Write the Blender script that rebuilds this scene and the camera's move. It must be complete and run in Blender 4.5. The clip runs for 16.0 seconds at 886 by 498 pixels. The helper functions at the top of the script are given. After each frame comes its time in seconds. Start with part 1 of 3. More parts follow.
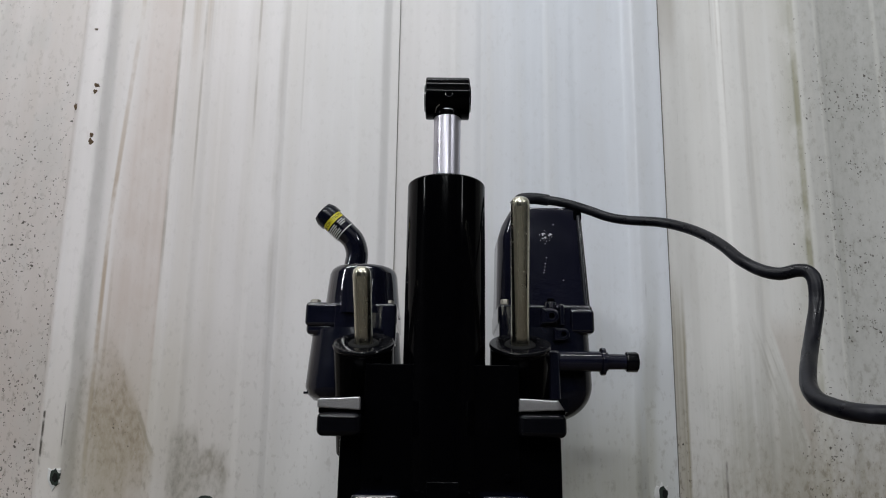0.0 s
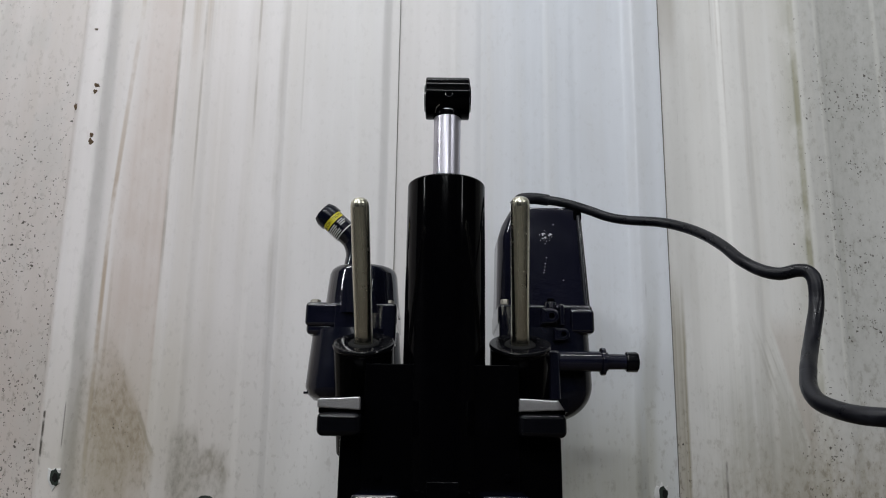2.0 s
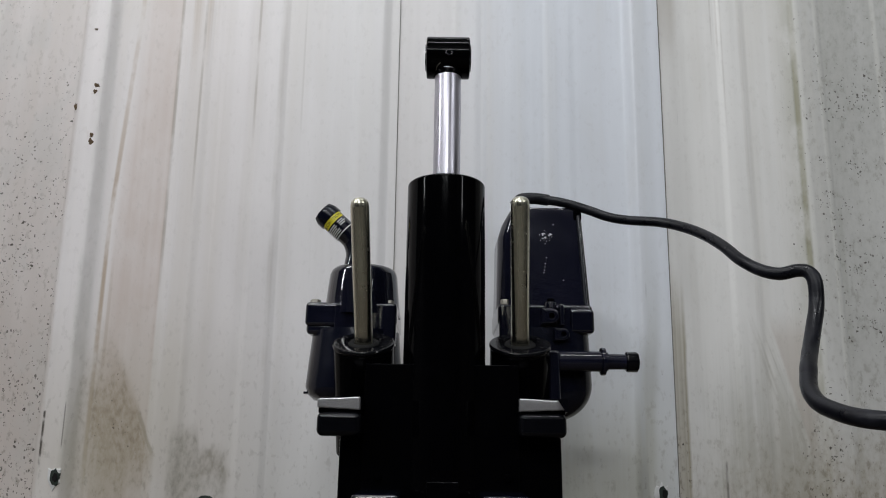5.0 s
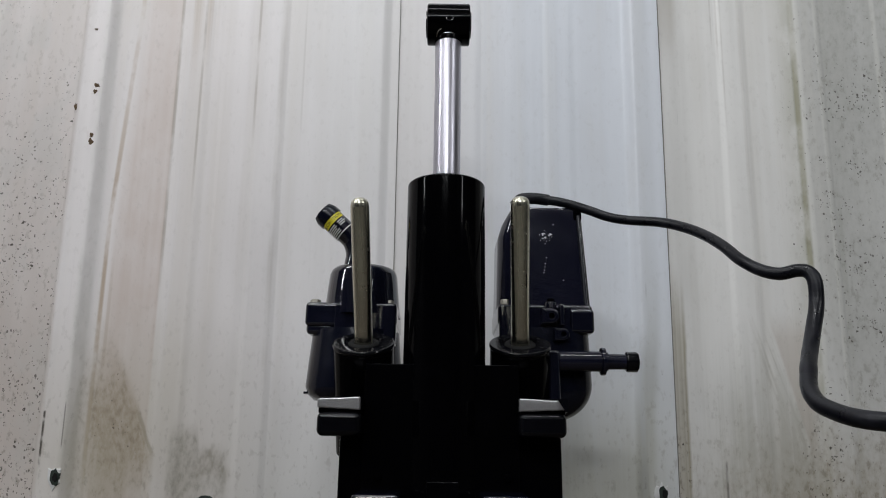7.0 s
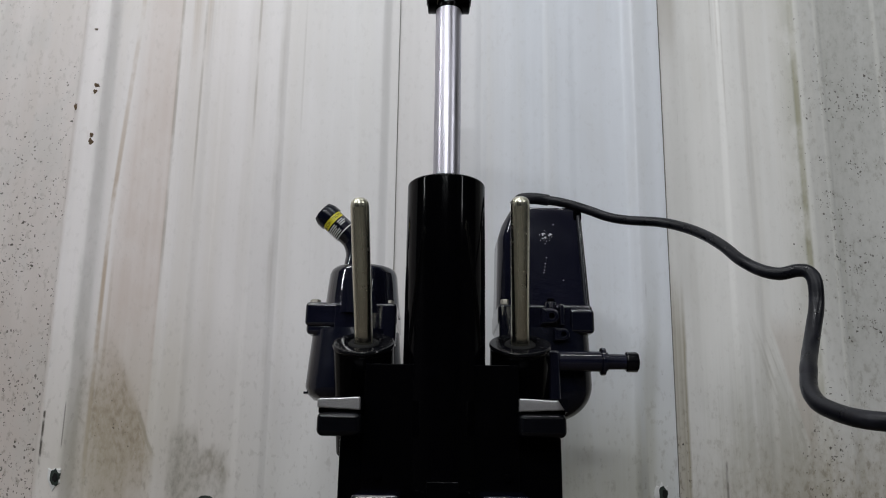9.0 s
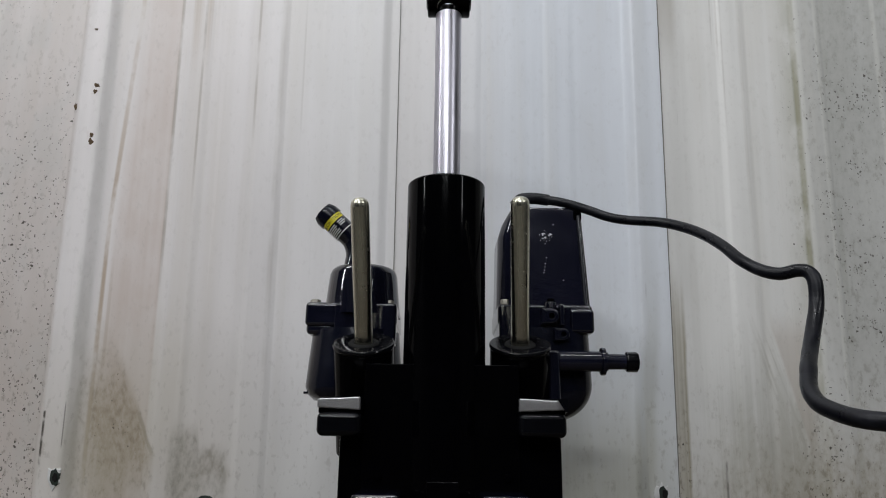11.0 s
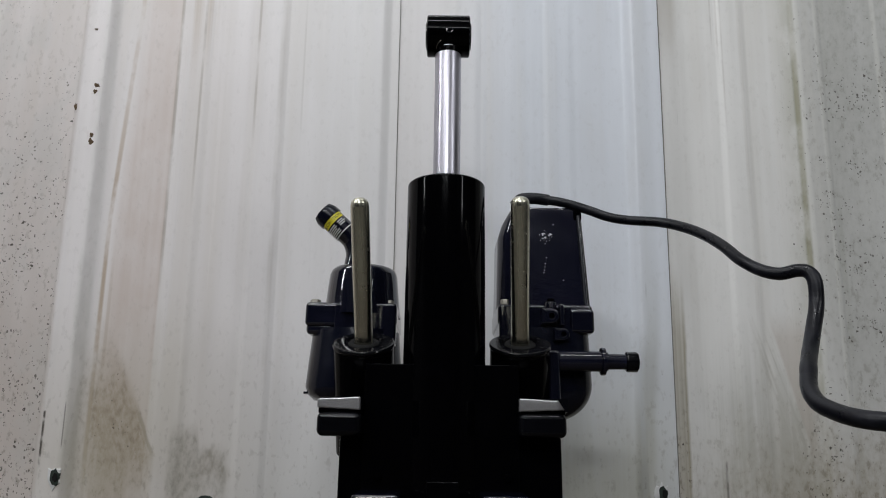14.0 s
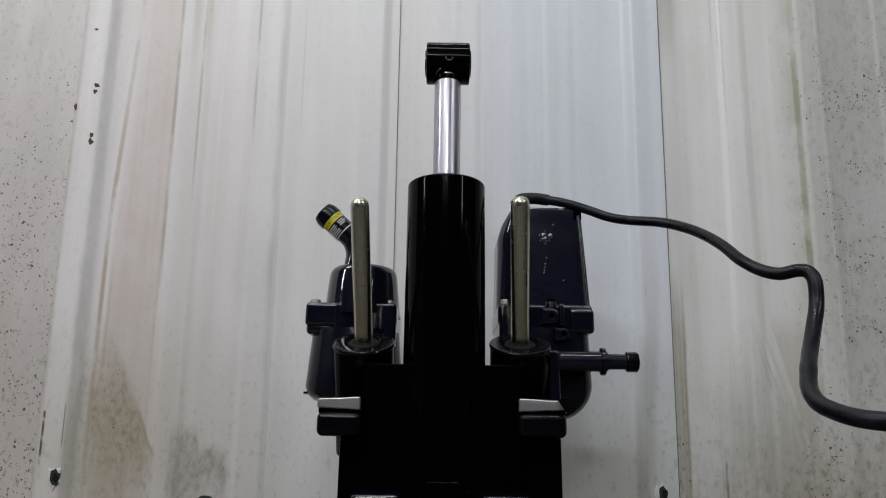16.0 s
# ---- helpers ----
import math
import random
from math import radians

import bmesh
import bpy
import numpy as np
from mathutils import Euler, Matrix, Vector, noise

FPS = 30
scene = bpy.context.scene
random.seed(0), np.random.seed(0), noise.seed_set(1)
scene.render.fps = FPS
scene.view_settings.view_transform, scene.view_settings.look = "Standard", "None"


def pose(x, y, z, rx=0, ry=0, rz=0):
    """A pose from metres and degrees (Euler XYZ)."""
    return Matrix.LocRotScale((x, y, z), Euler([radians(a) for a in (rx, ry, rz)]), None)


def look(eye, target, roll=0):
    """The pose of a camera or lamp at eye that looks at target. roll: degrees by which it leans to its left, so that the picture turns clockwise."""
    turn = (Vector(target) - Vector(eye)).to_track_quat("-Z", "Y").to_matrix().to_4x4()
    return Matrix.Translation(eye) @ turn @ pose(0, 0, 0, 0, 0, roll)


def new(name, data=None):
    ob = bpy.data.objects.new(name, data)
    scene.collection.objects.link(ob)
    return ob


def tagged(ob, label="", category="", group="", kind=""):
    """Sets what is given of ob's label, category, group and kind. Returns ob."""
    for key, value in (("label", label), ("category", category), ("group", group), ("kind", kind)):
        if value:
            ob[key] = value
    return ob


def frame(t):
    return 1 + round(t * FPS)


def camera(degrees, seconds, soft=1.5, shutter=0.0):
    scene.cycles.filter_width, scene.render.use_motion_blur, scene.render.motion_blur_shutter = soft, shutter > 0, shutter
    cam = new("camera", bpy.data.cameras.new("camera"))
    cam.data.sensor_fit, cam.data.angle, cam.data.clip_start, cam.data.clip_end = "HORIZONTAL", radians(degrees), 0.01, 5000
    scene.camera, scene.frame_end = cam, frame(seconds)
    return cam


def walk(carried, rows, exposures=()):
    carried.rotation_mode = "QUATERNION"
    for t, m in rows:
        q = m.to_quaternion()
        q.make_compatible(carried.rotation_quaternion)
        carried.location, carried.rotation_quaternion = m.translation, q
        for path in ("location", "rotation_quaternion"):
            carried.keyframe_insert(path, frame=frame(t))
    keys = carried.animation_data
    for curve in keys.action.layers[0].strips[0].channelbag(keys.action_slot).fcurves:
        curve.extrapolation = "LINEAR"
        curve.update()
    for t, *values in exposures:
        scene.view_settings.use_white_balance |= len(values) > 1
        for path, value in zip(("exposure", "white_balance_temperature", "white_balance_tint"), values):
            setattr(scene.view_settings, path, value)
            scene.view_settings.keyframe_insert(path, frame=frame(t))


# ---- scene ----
# the unit's own origin, on the axis of its tall cylinder, in world metres
OX, OY, OZ = 0.0, 0.0, 1.05
LEAN = -4.0          # the unit leans a little back towards the wall
EYE = Vector((-0.0021, -0.5367, OZ + 0.0375))
PITCH = radians(10.7)

cam = camera(64.2, 16.0, soft=1.05)
AIM = look(EYE, EYE + Vector((0, math.cos(PITCH), math.sin(PITCH))), 0.8)
walk(cam, [(0.0, AIM), (16.0, AIM)], exposures=[(0.0, 0.0), (1.5, 0.0), (4.0, -0.03), (7.0, -0.07), (9.0, -0.08), (12.5, -0.11), (16.0, -0.11)])

# ---- light: rows of ceiling tubes, out of view in the added room ----
world = bpy.data.worlds.new("workshop_air")
scene.world = world
world.use_nodes = True
world.node_tree.nodes["Background"].inputs[0].default_value = (0.55, 0.6, 0.68, 1)
world.node_tree.nodes["Background"].inputs[1].default_value = 0.0


def tube_lamp(name, place, target, sx, sy, watts, colour, turn=0):
    data = bpy.data.lights.new(name, "AREA")
    data.shape, data.size, data.size_y, data.energy, data.color = "RECTANGLE", sx, sy, watts, colour
    ob = new(name, data)
    ob.matrix_world = look(place, target) if target else pose(*place, 0, 0, turn)
    return ob


tube_lamp("wall_tube", (-0.30, -0.30, 2.30), (-0.22, 0.10, 1.1), 1.5, 0.05, 7.6, (0.955, 0.975, 1.0))
tube_lamp("bench_tube", (-0.75, -1.70, 2.70), (-0.1, 0.10, 1.1), 1.2, 0.05, 13.5, (0.955, 0.975, 1.0))
tube_lamp("middle_tubes", (-0.30, -4.2, 3.30), (-0.1, -0.8, 1.0), 1.2, 0.10, 26, (0.945, 0.975, 1.0))
tube_lamp("row_tube_west", (-2.72, -0.99, 2.65), None, 2.1, 0.09, 30, (0.955, 0.975, 1.0), 20)
tube_lamp("row_tube_east", (2.15, -1.94, 2.65), None, 2.1, 0.09, 24, (0.95, 0.975, 1.0), -42)
# added upward fill lamp, stands in for the tubes' light on the ceiling
tube_lamp("ceiling_fill", (0.0, -3.0, 3.05), (0.0, -3.001, 9.0), 4.0, 1.6, 9, (0.96, 0.975, 1.0))


# ---- node helpers ----
class Nodes:
    def __init__(self, name):
        self.mat = bpy.data.materials.new(name)
        self.mat.use_nodes = True
        self.tree = self.mat.node_tree
        self.out = self.tree.nodes["Principled BSDF"]

    def node(self, kind, **sets):
        n = self.tree.nodes.new(kind)
        for k, v in sets.items():
            setattr(n, k, v)
        return n

    def link(self, a, b):
        if isinstance(a, (int, float)):
            b.default_value = a
        elif isinstance(a, tuple):
            b.default_value = a if len(a) == 4 or b.type == "VECTOR" else (*a, 1)
        else:
            self.tree.links.new(a, b)

    def math(self, op, a, b=0.0, c=0.0):
        n = self.node("ShaderNodeMath", operation=op)
        for s, v in zip(n.inputs, (a, b, c)):
            self.link(v, s)
        return n.outputs[0]

    def coords(self):
        return self.node("ShaderNodeTexCoord").outputs["Object"]

    def scaled(self, co, sx, sy, sz):
        n = self.node("ShaderNodeMapping")
        self.link(co, n.inputs[0])
        n.inputs["Scale"].default_value = (sx, sy, sz)
        return n.outputs[0]

    def node_combine(self, x, y):
        n = self.node("ShaderNodeCombineXYZ")
        self.link(x, n.inputs[0])
        self.link(y, n.inputs[1])
        return n.outputs[0]

    def noise(self, co, scale, detail=3.0, rough=0.55):
        n = self.node("ShaderNodeTexNoise")
        self.link(co, n.inputs["Vector"])
        n.inputs["Scale"].default_value, n.inputs["Detail"].default_value = scale, detail
        n.inputs["Roughness"].default_value = rough
        return n.outputs["Fac"]

    def span(self, v, a, b, lo=0.0, hi=1.0):
        n = self.node("ShaderNodeMapRange", interpolation_type="SMOOTHSTEP")
        self.link(v, n.inputs[0])
        for k, x in enumerate((a, b, lo, hi)):
            n.inputs[k + 1].default_value = x
        return n.outputs[0]

    def mix(self, f, a, b):
        n = self.node("ShaderNodeMix", data_type="RGBA")
        self.link(f, n.inputs[0])
        self.link(a, n.inputs[6])
        self.link(b, n.inputs[7])
        return n.outputs[2]

    def set(self, **values):
        for k, v in values.items():
            self.link(v, self.out.inputs[k.replace("_", " ")])

    def bump(self, height, strength, distance):
        n = self.node("ShaderNodeBump")
        self.link(height, n.inputs["Height"])
        n.inputs["Strength"].default_value, n.inputs["Distance"].default_value = strength, distance
        self.link(n.outputs[0], self.out.inputs["Normal"])


def sheet_paint(name, base, warm, side):
    """White coil-coated steel with rain streaks, run-off, scuffs and specks of one sheet; the middle one adds painted
    rib shade.
    """
    n = Nodes(name)
    co = n.coords()
    sep = n.node("ShaderNodeSeparateXYZ")
    n.link(co, sep.inputs[0])
    x, h = sep.outputs[0], n.math("SUBTRACT", sep.outputs[2], OZ)
    band = n.noise(n.scaled(co, 34, 34, 0.7), 1.0, 3)
    line = n.noise(n.scaled(co, 150, 150, 1.5), 1.0, 3)
    cloud = n.noise(n.scaled(co, 6, 6, 2.4), 1.0, 4)
    blot = n.noise(n.scaled(co, 26, 26, 14), 1.0, 4, 0.6)
    speckle = n.noise(n.scaled(co, 1, 1, 0.6), 170, 4, 0.65)

    def mul(*f):
        out = f[0]
        for g in f[1:]:
            out = n.math("MULTIPLY", out, g)
        return out

    def add(*f):
        out = f[0]
        for g in f[1:]:
            out = n.math("ADD", out, g)
        return out

    def lay(col, f, tint):
        return n.mix(n.math("MINIMUM", f, 0.95), col, tint)

    wob = add(x, mul(n.math("SUBTRACT", blot, 0.5), 0.010))
    woh = add(h, mul(n.math("SUBTRACT", add(mul(band, 0.6), mul(blot, 0.4)), 0.5), 0.12))

    def between(v, c0, c1, edge):
        return mul(n.span(v, c0 - edge, c0 + edge), n.span(v, c1 + edge, c1 - edge))

    def about(v, centre, half):
        """1 on a line, 0 past half of its width; the centre may lean with height."""
        return n.span(n.math("ABSOLUTE", n.math("SUBTRACT", v, centre)), half, half * 0.25)

    def lean(h0, x0, h1, x1):
        m = n.node("ShaderNodeMapRange")
        n.link(h, m.inputs[0])
        for k, v in enumerate((h0, h1, x0, x1)):
            m.inputs[k + 1].default_value = v
        return m.outputs[0]

    def blob(cx, ch, rx, rh):
        u = n.math("DIVIDE", n.math("SUBTRACT", wob, cx), rx)
        v = n.math("DIVIDE", n.math("SUBTRACT", woh, ch), rh)
        return n.span(add(mul(u, u), mul(v, v)), 1.3, 0.3)

    def specks(scale, flat, size, share):
        """Loose specks, each in its own cell; share of the cells that hold one."""
        v = n.node("ShaderNodeTexVoronoi")
        jag = n.node("ShaderNodeVectorMath", operation="MULTIPLY_ADD")
        nz = n.node("ShaderNodeTexNoise")
        n.link(co, nz.inputs["Vector"])
        nz.inputs["Scale"].default_value = 330
        nz.inputs["Detail"].default_value = 3
        n.link(nz.outputs["Color"], jag.inputs[0])
        jag.inputs[1].default_value = (0.0052, 0.0, 0.0052)
        n.link(co, jag.inputs[2])
        n.link(n.scaled(jag.outputs[0], 1, 0.02, flat), v.inputs["Vector"])
        v.inputs["Scale"].default_value = scale
        c = n.node("ShaderNodeSeparateColor")
        n.link(v.outputs["Color"], c.inputs[0])
        r = mul(n.math("SUBTRACT", n.math("ADD", share, 0.0), c.outputs[0]), 3.0)
        r = n.math("MINIMUM", n.math("MAXIMUM", r, 0.0), 1.0)
        r = mul(r, add(mul(c.outputs[1], c.outputs[1], 0.9), 0.22), size)
        return n.span(n.math("SUBTRACT", v.outputs["Distance"], r), 0.0, -0.06)

    pale = tuple(min(0.9, c * 1.05) for c in base)
    dull = tuple(c * 0.93 for c in base)
    col = n.mix(n.span(add(mul(band, 0.35), mul(line, 0.05), mul(cloud, 0.60)), 0.40, 0.60), pale, dull)
    col = lay(col, mul(n.span(add(mul(band, 0.5), mul(cloud, 0.5)), 0.47, 0.62), 0.55), warm)
    col = lay(col, mul(n.span(line, 0.56, 0.66), n.span(cloud, 0.46, 0.62), 0.18), tuple(min(0.9, c * 1.12) for c in base))
    col = lay(col, mul(n.span(line, 0.44, 0.34), n.span(blot, 0.44, 0.62), 0.14), tuple(c * 0.80 for c in base))
    broken = n.span(blot, 0.36, 0.60, 0.35, 1.0)
    grimy = n.span(speckle, 0.34, 0.64, 0.45, 1.0)

    if side == "west":
        # wash of brown run-off between the orange line and the dark bead edge
        run = add(lean(0.20, -0.3575, 0.45, -0.3440), mul(n.math("SUBTRACT", band, 0.5), 0.006))
        off = n.math("SUBTRACT", x, run)
        pan = mul(n.span(off, -0.004, 0.018), n.span(x, -0.2985, -0.3015))
        col = lay(col, mul(pan, n.span(add(mul(line, 0.2), mul(band, 0.3), mul(cloud, 0.5)), 0.36, 0.60, 0.50, 0.95), n.span(h, -0.05, 0.12, 0.60, 0.85), n.span(h, 0.22, 0.45, 1.0, 0.72), n.span(blot, 0.34, 0.58, 0.72, 1.0)), (0.595, 0.500, 0.450))
        col = lay(col, mul(between(x, -0.300, -0.262, 0.006), n.span(h, 0.34, 0.46), n.span(line, 0.42, 0.62, 0.1, 0.7)), (0.56, 0.49, 0.43))
        col = lay(col, mul(about(off, -0.001, 0.0038), n.span(blot, 0.38, 0.58, 0.15, 1.0), n.span(h, 0.18, 0.40, 0.72, 0.34)), (0.38, 0.27, 0.165))
        col = lay(col, mul(about(off, 0.0075, 0.0025), n.span(h, 0.22, 0.08), broken, 0.38), (0.42, 0.33, 0.24))
        for c, w, h0, h1, k in ((-0.2998, 0.0026, 0.10, 0.20, 0.62), (-0.2726, 0.0020, 0.20, 0.30, 0.50), (-0.2118, 0.0022, 0.27, 0.36, 0.55), (-0.1845, 0.0042, -0.5, -0.4, 0.26), (-0.1600, 0.0016, 0.24, 0.34, 0.28)):
            col = lay(col, mul(about(x, c, w), n.span(h, h0, h1), n.span(add(mul(blot, 0.6), mul(cloud, 0.4)), 0.42, 0.58, 0.15, 1.0), k), (0.33, 0.285, 0.235))
        # grey-green tone down the rib's east flank, deeper lower, and a brown strip beside it
        col = lay(col, mul(between(wob, -0.381, -0.368, 0.003), n.span(h, 0.35, -0.05, 0.16, 0.40), broken), (0.43, 0.44, 0.40))
        col = lay(col, mul(between(wob, -0.373, -0.357, 0.002), n.span(woh, 0.075, 0.02), grimy, 0.50), (0.36, 0.315, 0.275))
        # fan of brown silt gathered at the foot, its edge swept in an arc
        arc = lean(0.090, -0.3470, -0.036, -0.2915)
        into = n.math("SUBTRACT", add(wob, mul(n.math("SUBTRACT", band, 0.5), 0.012)), arc)
        sweep_line = n.noise(n.scaled(n.node_combine(into, h), 210, 5, 1), 1.0, 3)
        fan = mul(n.span(wob, -0.3640, -0.3520), n.span(into, 0.0045, -0.0060), n.span(woh, 0.10, -0.01), n.span(h, -0.090, -0.035, 0.55, 1.0))
        fan = mul(fan, n.span(sweep_line, 0.34, 0.58, 0.80, 1.0), n.span(speckle, 0.34, 0.62, 0.62, 1.0), n.span(blot, 0.34, 0.58, 0.58, 1.0))
        col = lay(col, mul(fan, 0.95), (0.270, 0.192, 0.120))
        col = lay(col, mul(about(into, -0.001, 0.0032), between(h, -0.040, 0.004, 0.008), broken, 0.60), (0.18, 0.145, 0.10))
        # beige veil over the lower sheet, and the squared grey smear beside it
        col = lay(col, mul(between(x, -0.44, -0.19, 0.03), n.span(h, 0.16, -0.07), n.span(cloud, 0.36, 0.62, 0.36, 0.66)), (0.435, 0.40, 0.315))
        col = lay(col, mul(n.span(x, -0.24, -0.16), n.span(woh, 0.10, -0.09), 0.42), (0.50, 0.495, 0.43))
        top = n.span(x, -0.2490, -0.2440, -0.010, -0.031)
        smear = mul(between(wob, -0.2745, -0.2165, 0.0030), n.span(n.math("SUBTRACT", add(mul(woh, 0.4), mul(h, 0.6)), top), 0.008, -0.012), n.span(h, -0.100, -0.060, 0.25, 1.0))
        col = lay(col, mul(smear, n.span(band, 0.34, 0.62, 0.40, 0.70), grimy), (0.30, 0.28, 0.23))
        col = lay(col, mul(blob(-0.231, -0.055, 0.020, 0.018), grimy, 0.45), (0.27, 0.235, 0.18))
        col = lay(col, mul(n.span(x, -0.26, -0.09), 0.5), (0.735, 0.742, 0.752))
        # pinkish grey film past the rib
        film = mul(n.span(wob, -0.4000, -0.4110), n.span(cloud, 0.30, 0.62, 0.70, 1.0))
        col = lay(col, mul(film, n.span(h, 0.45, 0.05, 0.36, 0.82)), (0.510, 0.448, 0.410))
        col = lay(col, mul(film, n.span(blot, 0.46, 0.62), 0.30), (0.54, 0.535, 0.52))
        scuff = mul(about(x, -0.4005, 0.0020), n.span(h, 0.06, 0.01), n.span(n.noise(n.scaled(co, 60, 60, 45), 1.0, 2), 0.50, 0.58))
        scuff = n.math("MAXIMUM", scuff, mul(about(x, -0.3800, 0.0010), between(h, -0.030, 0.012, 0.004), 0.6))
        share = add(mul(film, n.span(h, 0.42, 0.02, 0.26, 0.62)), mul(fan, 0.24), mul(between(x, -0.40, -0.29, 0.02), 0.05), 0.014)
    elif side == "middle":
        col = n.mix(n.span(add(x, mul(n.math("SUBTRACT", cloud, 0.5), 0.06)), 0.10, -0.03), col, n.mix(n.span(band, 0.40, 0.62), (0.765, 0.745, 0.745), (0.72, 0.70, 0.695)))
        # next two lines paint a shade band down the rib's west flank
        foot = lean(0.10, 0.2150, -0.06, 0.2000)
        col = lay(col, mul(about(wob, foot, 0.0130), n.span(h, 0.20, -0.04, 0.10, 0.62)), (0.34, 0.345, 0.315))
        col = lay(col, mul(between(wob, 0.09, 0.222, 0.02), n.span(woh, 0.06, -0.075), n.span(add(mul(line, 0.25), mul(blot, 0.35), mul(cloud, 0.4)), 0.38, 0.60, 0.40, 0.78)), (0.37, 0.36, 0.28))
        # whole sheet turns duller and yellower towards the bottom
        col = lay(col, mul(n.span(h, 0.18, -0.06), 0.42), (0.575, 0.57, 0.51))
        for c, w, k in ((0.1120, 0.0035, 0.30), (0.2020, 0.0030, 0.30), (0.0420, 0.0025, 0.22)):
            col = lay(col, mul(about(x, c, w), broken, k), tuple(c2 * 0.86 for c2 in base))
        scuff = 0.0
        share = add(mul(between(x, 0.195, 0.232, 0.005), n.span(h, 0.14, 0.02, 0.0, 0.10)), mul(n.span(h, 0.0, -0.07), 0.10), 0.015)
    else:
        # silt along the lap, thick with specks at its foot
        lap = mul(between(add(mul(wob, 0.5), mul(x, 0.5)), 0.226, 0.2495, 0.0020), n.span(woh, 0.17, 0.06))
        col = lay(col, mul(lap, n.span(line, 0.32, 0.62, 0.50, 0.85)), (0.335, 0.30, 0.21))
        col = lay(col, mul(between(wob, 0.226, 0.256, 0.006), n.span(h, 0.37, 0.46), 0.45), (0.46, 0.42, 0.36))
        for c, w, h0, h1, k in ((0.3040, 0.0016, 0.38, 0.43, 0.40), (0.3085, 0.0014, 0.30, 0.38, 0.25), (0.2980, 0.0014, 0.40, 0.45, 0.35), (0.3290, 0.0030, -0.5, -0.4, 0.18)):
            col = lay(col, mul(about(x, c, w), n.span(h, h0, h1), broken, k), (0.33, 0.30, 0.26))
        # yellow-green growth in the angle beside the beads
        col = lay(col, mul(n.span(wob, 0.362, 0.391), n.span(wob, 0.394, 0.391), n.span(blot, 0.38, 0.60, 0.15, 0.55)), (0.40, 0.395, 0.32))
        col = lay(col, mul(about(x, 0.3890, 0.0050), n.span(h, 0.0, 0.14, 0.3, 1.0), n.span(h, 0.45, 0.36, 0.35, 1.0), broken, 0.78), (0.27, 0.255, 0.145))
        col = lay(col, mul(about(x, 0.4245, 0.0040), broken, 0.34), (0.34, 0.335, 0.25))
        # grey film past the beads, their crowns wiped pale
        film = mul(n.span(wob, 0.384, 0.398), n.span(wob, 0.40, 0.43, 0.62, 1.0), n.span(cloud, 0.28, 0.60, 0.72, 1.0), n.span(h, -0.04, 0.10, 0.55, 1.0))
        col = lay(col, mul(film, n.span(speckle, 0.30, 0.66, 0.68, 0.80)), (0.350, 0.352, 0.330))
        for c, k in ((0.3945, 0.62), (0.4165, 0.55), (0.4830, 0.5)):
            col = lay(col, mul(about(x, c, 0.0042), n.span(band, 0.30, 0.60, 0.7, 1.0), n.span(h, -0.03, 0.08, 0.3, 1.0), k), (0.70, 0.695, 0.655))
        # drips and wiped arcs towards the foot
        col = lay(col, mul(between(wob, 0.262, 0.390, 0.02), n.span(woh, 0.12, -0.03), n.span(add(mul(line, 0.4), mul(blot, 0.3), mul(cloud, 0.3)), 0.40, 0.60, 0.15, 0.62)), (0.40, 0.395, 0.34))
        one, two = lean(0.13, 0.3180, -0.02, 0.3640), lean(0.10, 0.3400, -0.02, 0.3720)
        low = between(h, -0.03, 0.10, 0.02)
        col = lay(col, mul(n.span(n.math("SUBTRACT", x, two), 0.0, 0.003), n.span(x, 0.386, 0.374), low, 0.46), (0.50, 0.435, 0.38))
        fibre = n.noise(n.scaled(n.node_combine(n.math("SUBTRACT", x, one), h), 320, 5, 1), 1.0, 2)
        col = lay(col, mul(about(wob, one, 0.018), low, n.span(fibre, 0.44, 0.64), broken, 0.48), (0.42, 0.405, 0.355))
        for c, w in ((one, 0.0030), (two, 0.0042)):
            col = lay(col, mul(about(add(mul(wob, 0.35), mul(x, 0.65)), c, w), low, n.span(blot, 0.38, 0.60, 0.1, 1.0), 0.55), (0.78, 0.765, 0.735))
        col = lay(col, mul(n.span(woh, 0.035, -0.085), n.span(x, 0.26, 0.40, 0.40, 0.85), grimy), (0.36, 0.32, 0.25))
        scuff = mul(about(x, 0.2870, 0.0018), between(h, -0.09, -0.005, 0.02), n.span(blot, 0.46, 0.56), 0.6)
        share = add(mul(film, n.span(h, 0.50, 0.34, 0.20, 0.48)), mul(lap, n.span(h, 0.04, -0.03, 0.05, 0.62)), mul(n.span(h, 0.06, -0.07), n.span(x, 0.28, 0.40, 0.06, 0.26)), mul(between(x, 0.366, 0.392, 0.01), 0.24), 0.015)
    patchy = mul(share, n.span(n.noise(co, 22, 3), 0.34, 0.62, 0.45, 1.35))
    dark = n.math("MAXIMUM", specks(205, 1.2, 0.31, mul(patchy, 0.85)), mul(specks(430, 0.8, 0.44, patchy), 0.85))
    dust = mul(n.span(speckle, 0.54, 0.68), add(mul(share, 0.55), mul(n.span(h, 0.15, -0.08), 0.16), 0.05))
    col = lay(col, dust, (0.20, 0.175, 0.135))
    hair = mul(n.span(n.noise(n.scaled(co, 260, 260, 9), 1.0, 2), 0.70, 0.74), n.span(n.noise(co, 9, 2), 0.56, 0.66), 0.30)
    col = lay(col, mul(n.math("MAXIMUM", n.math("MAXIMUM", dark, hair), scuff), 0.92), (0.050, 0.040, 0.030))
    n.set(Base_Color=col, Roughness=n.span(line, 0.2, 0.8, 0.36, 0.5), Specular_IOR_Level=0.4)
    n.bump(add(band, mul(cloud, 0.8)), 0.22, 0.004)
    return n.mat


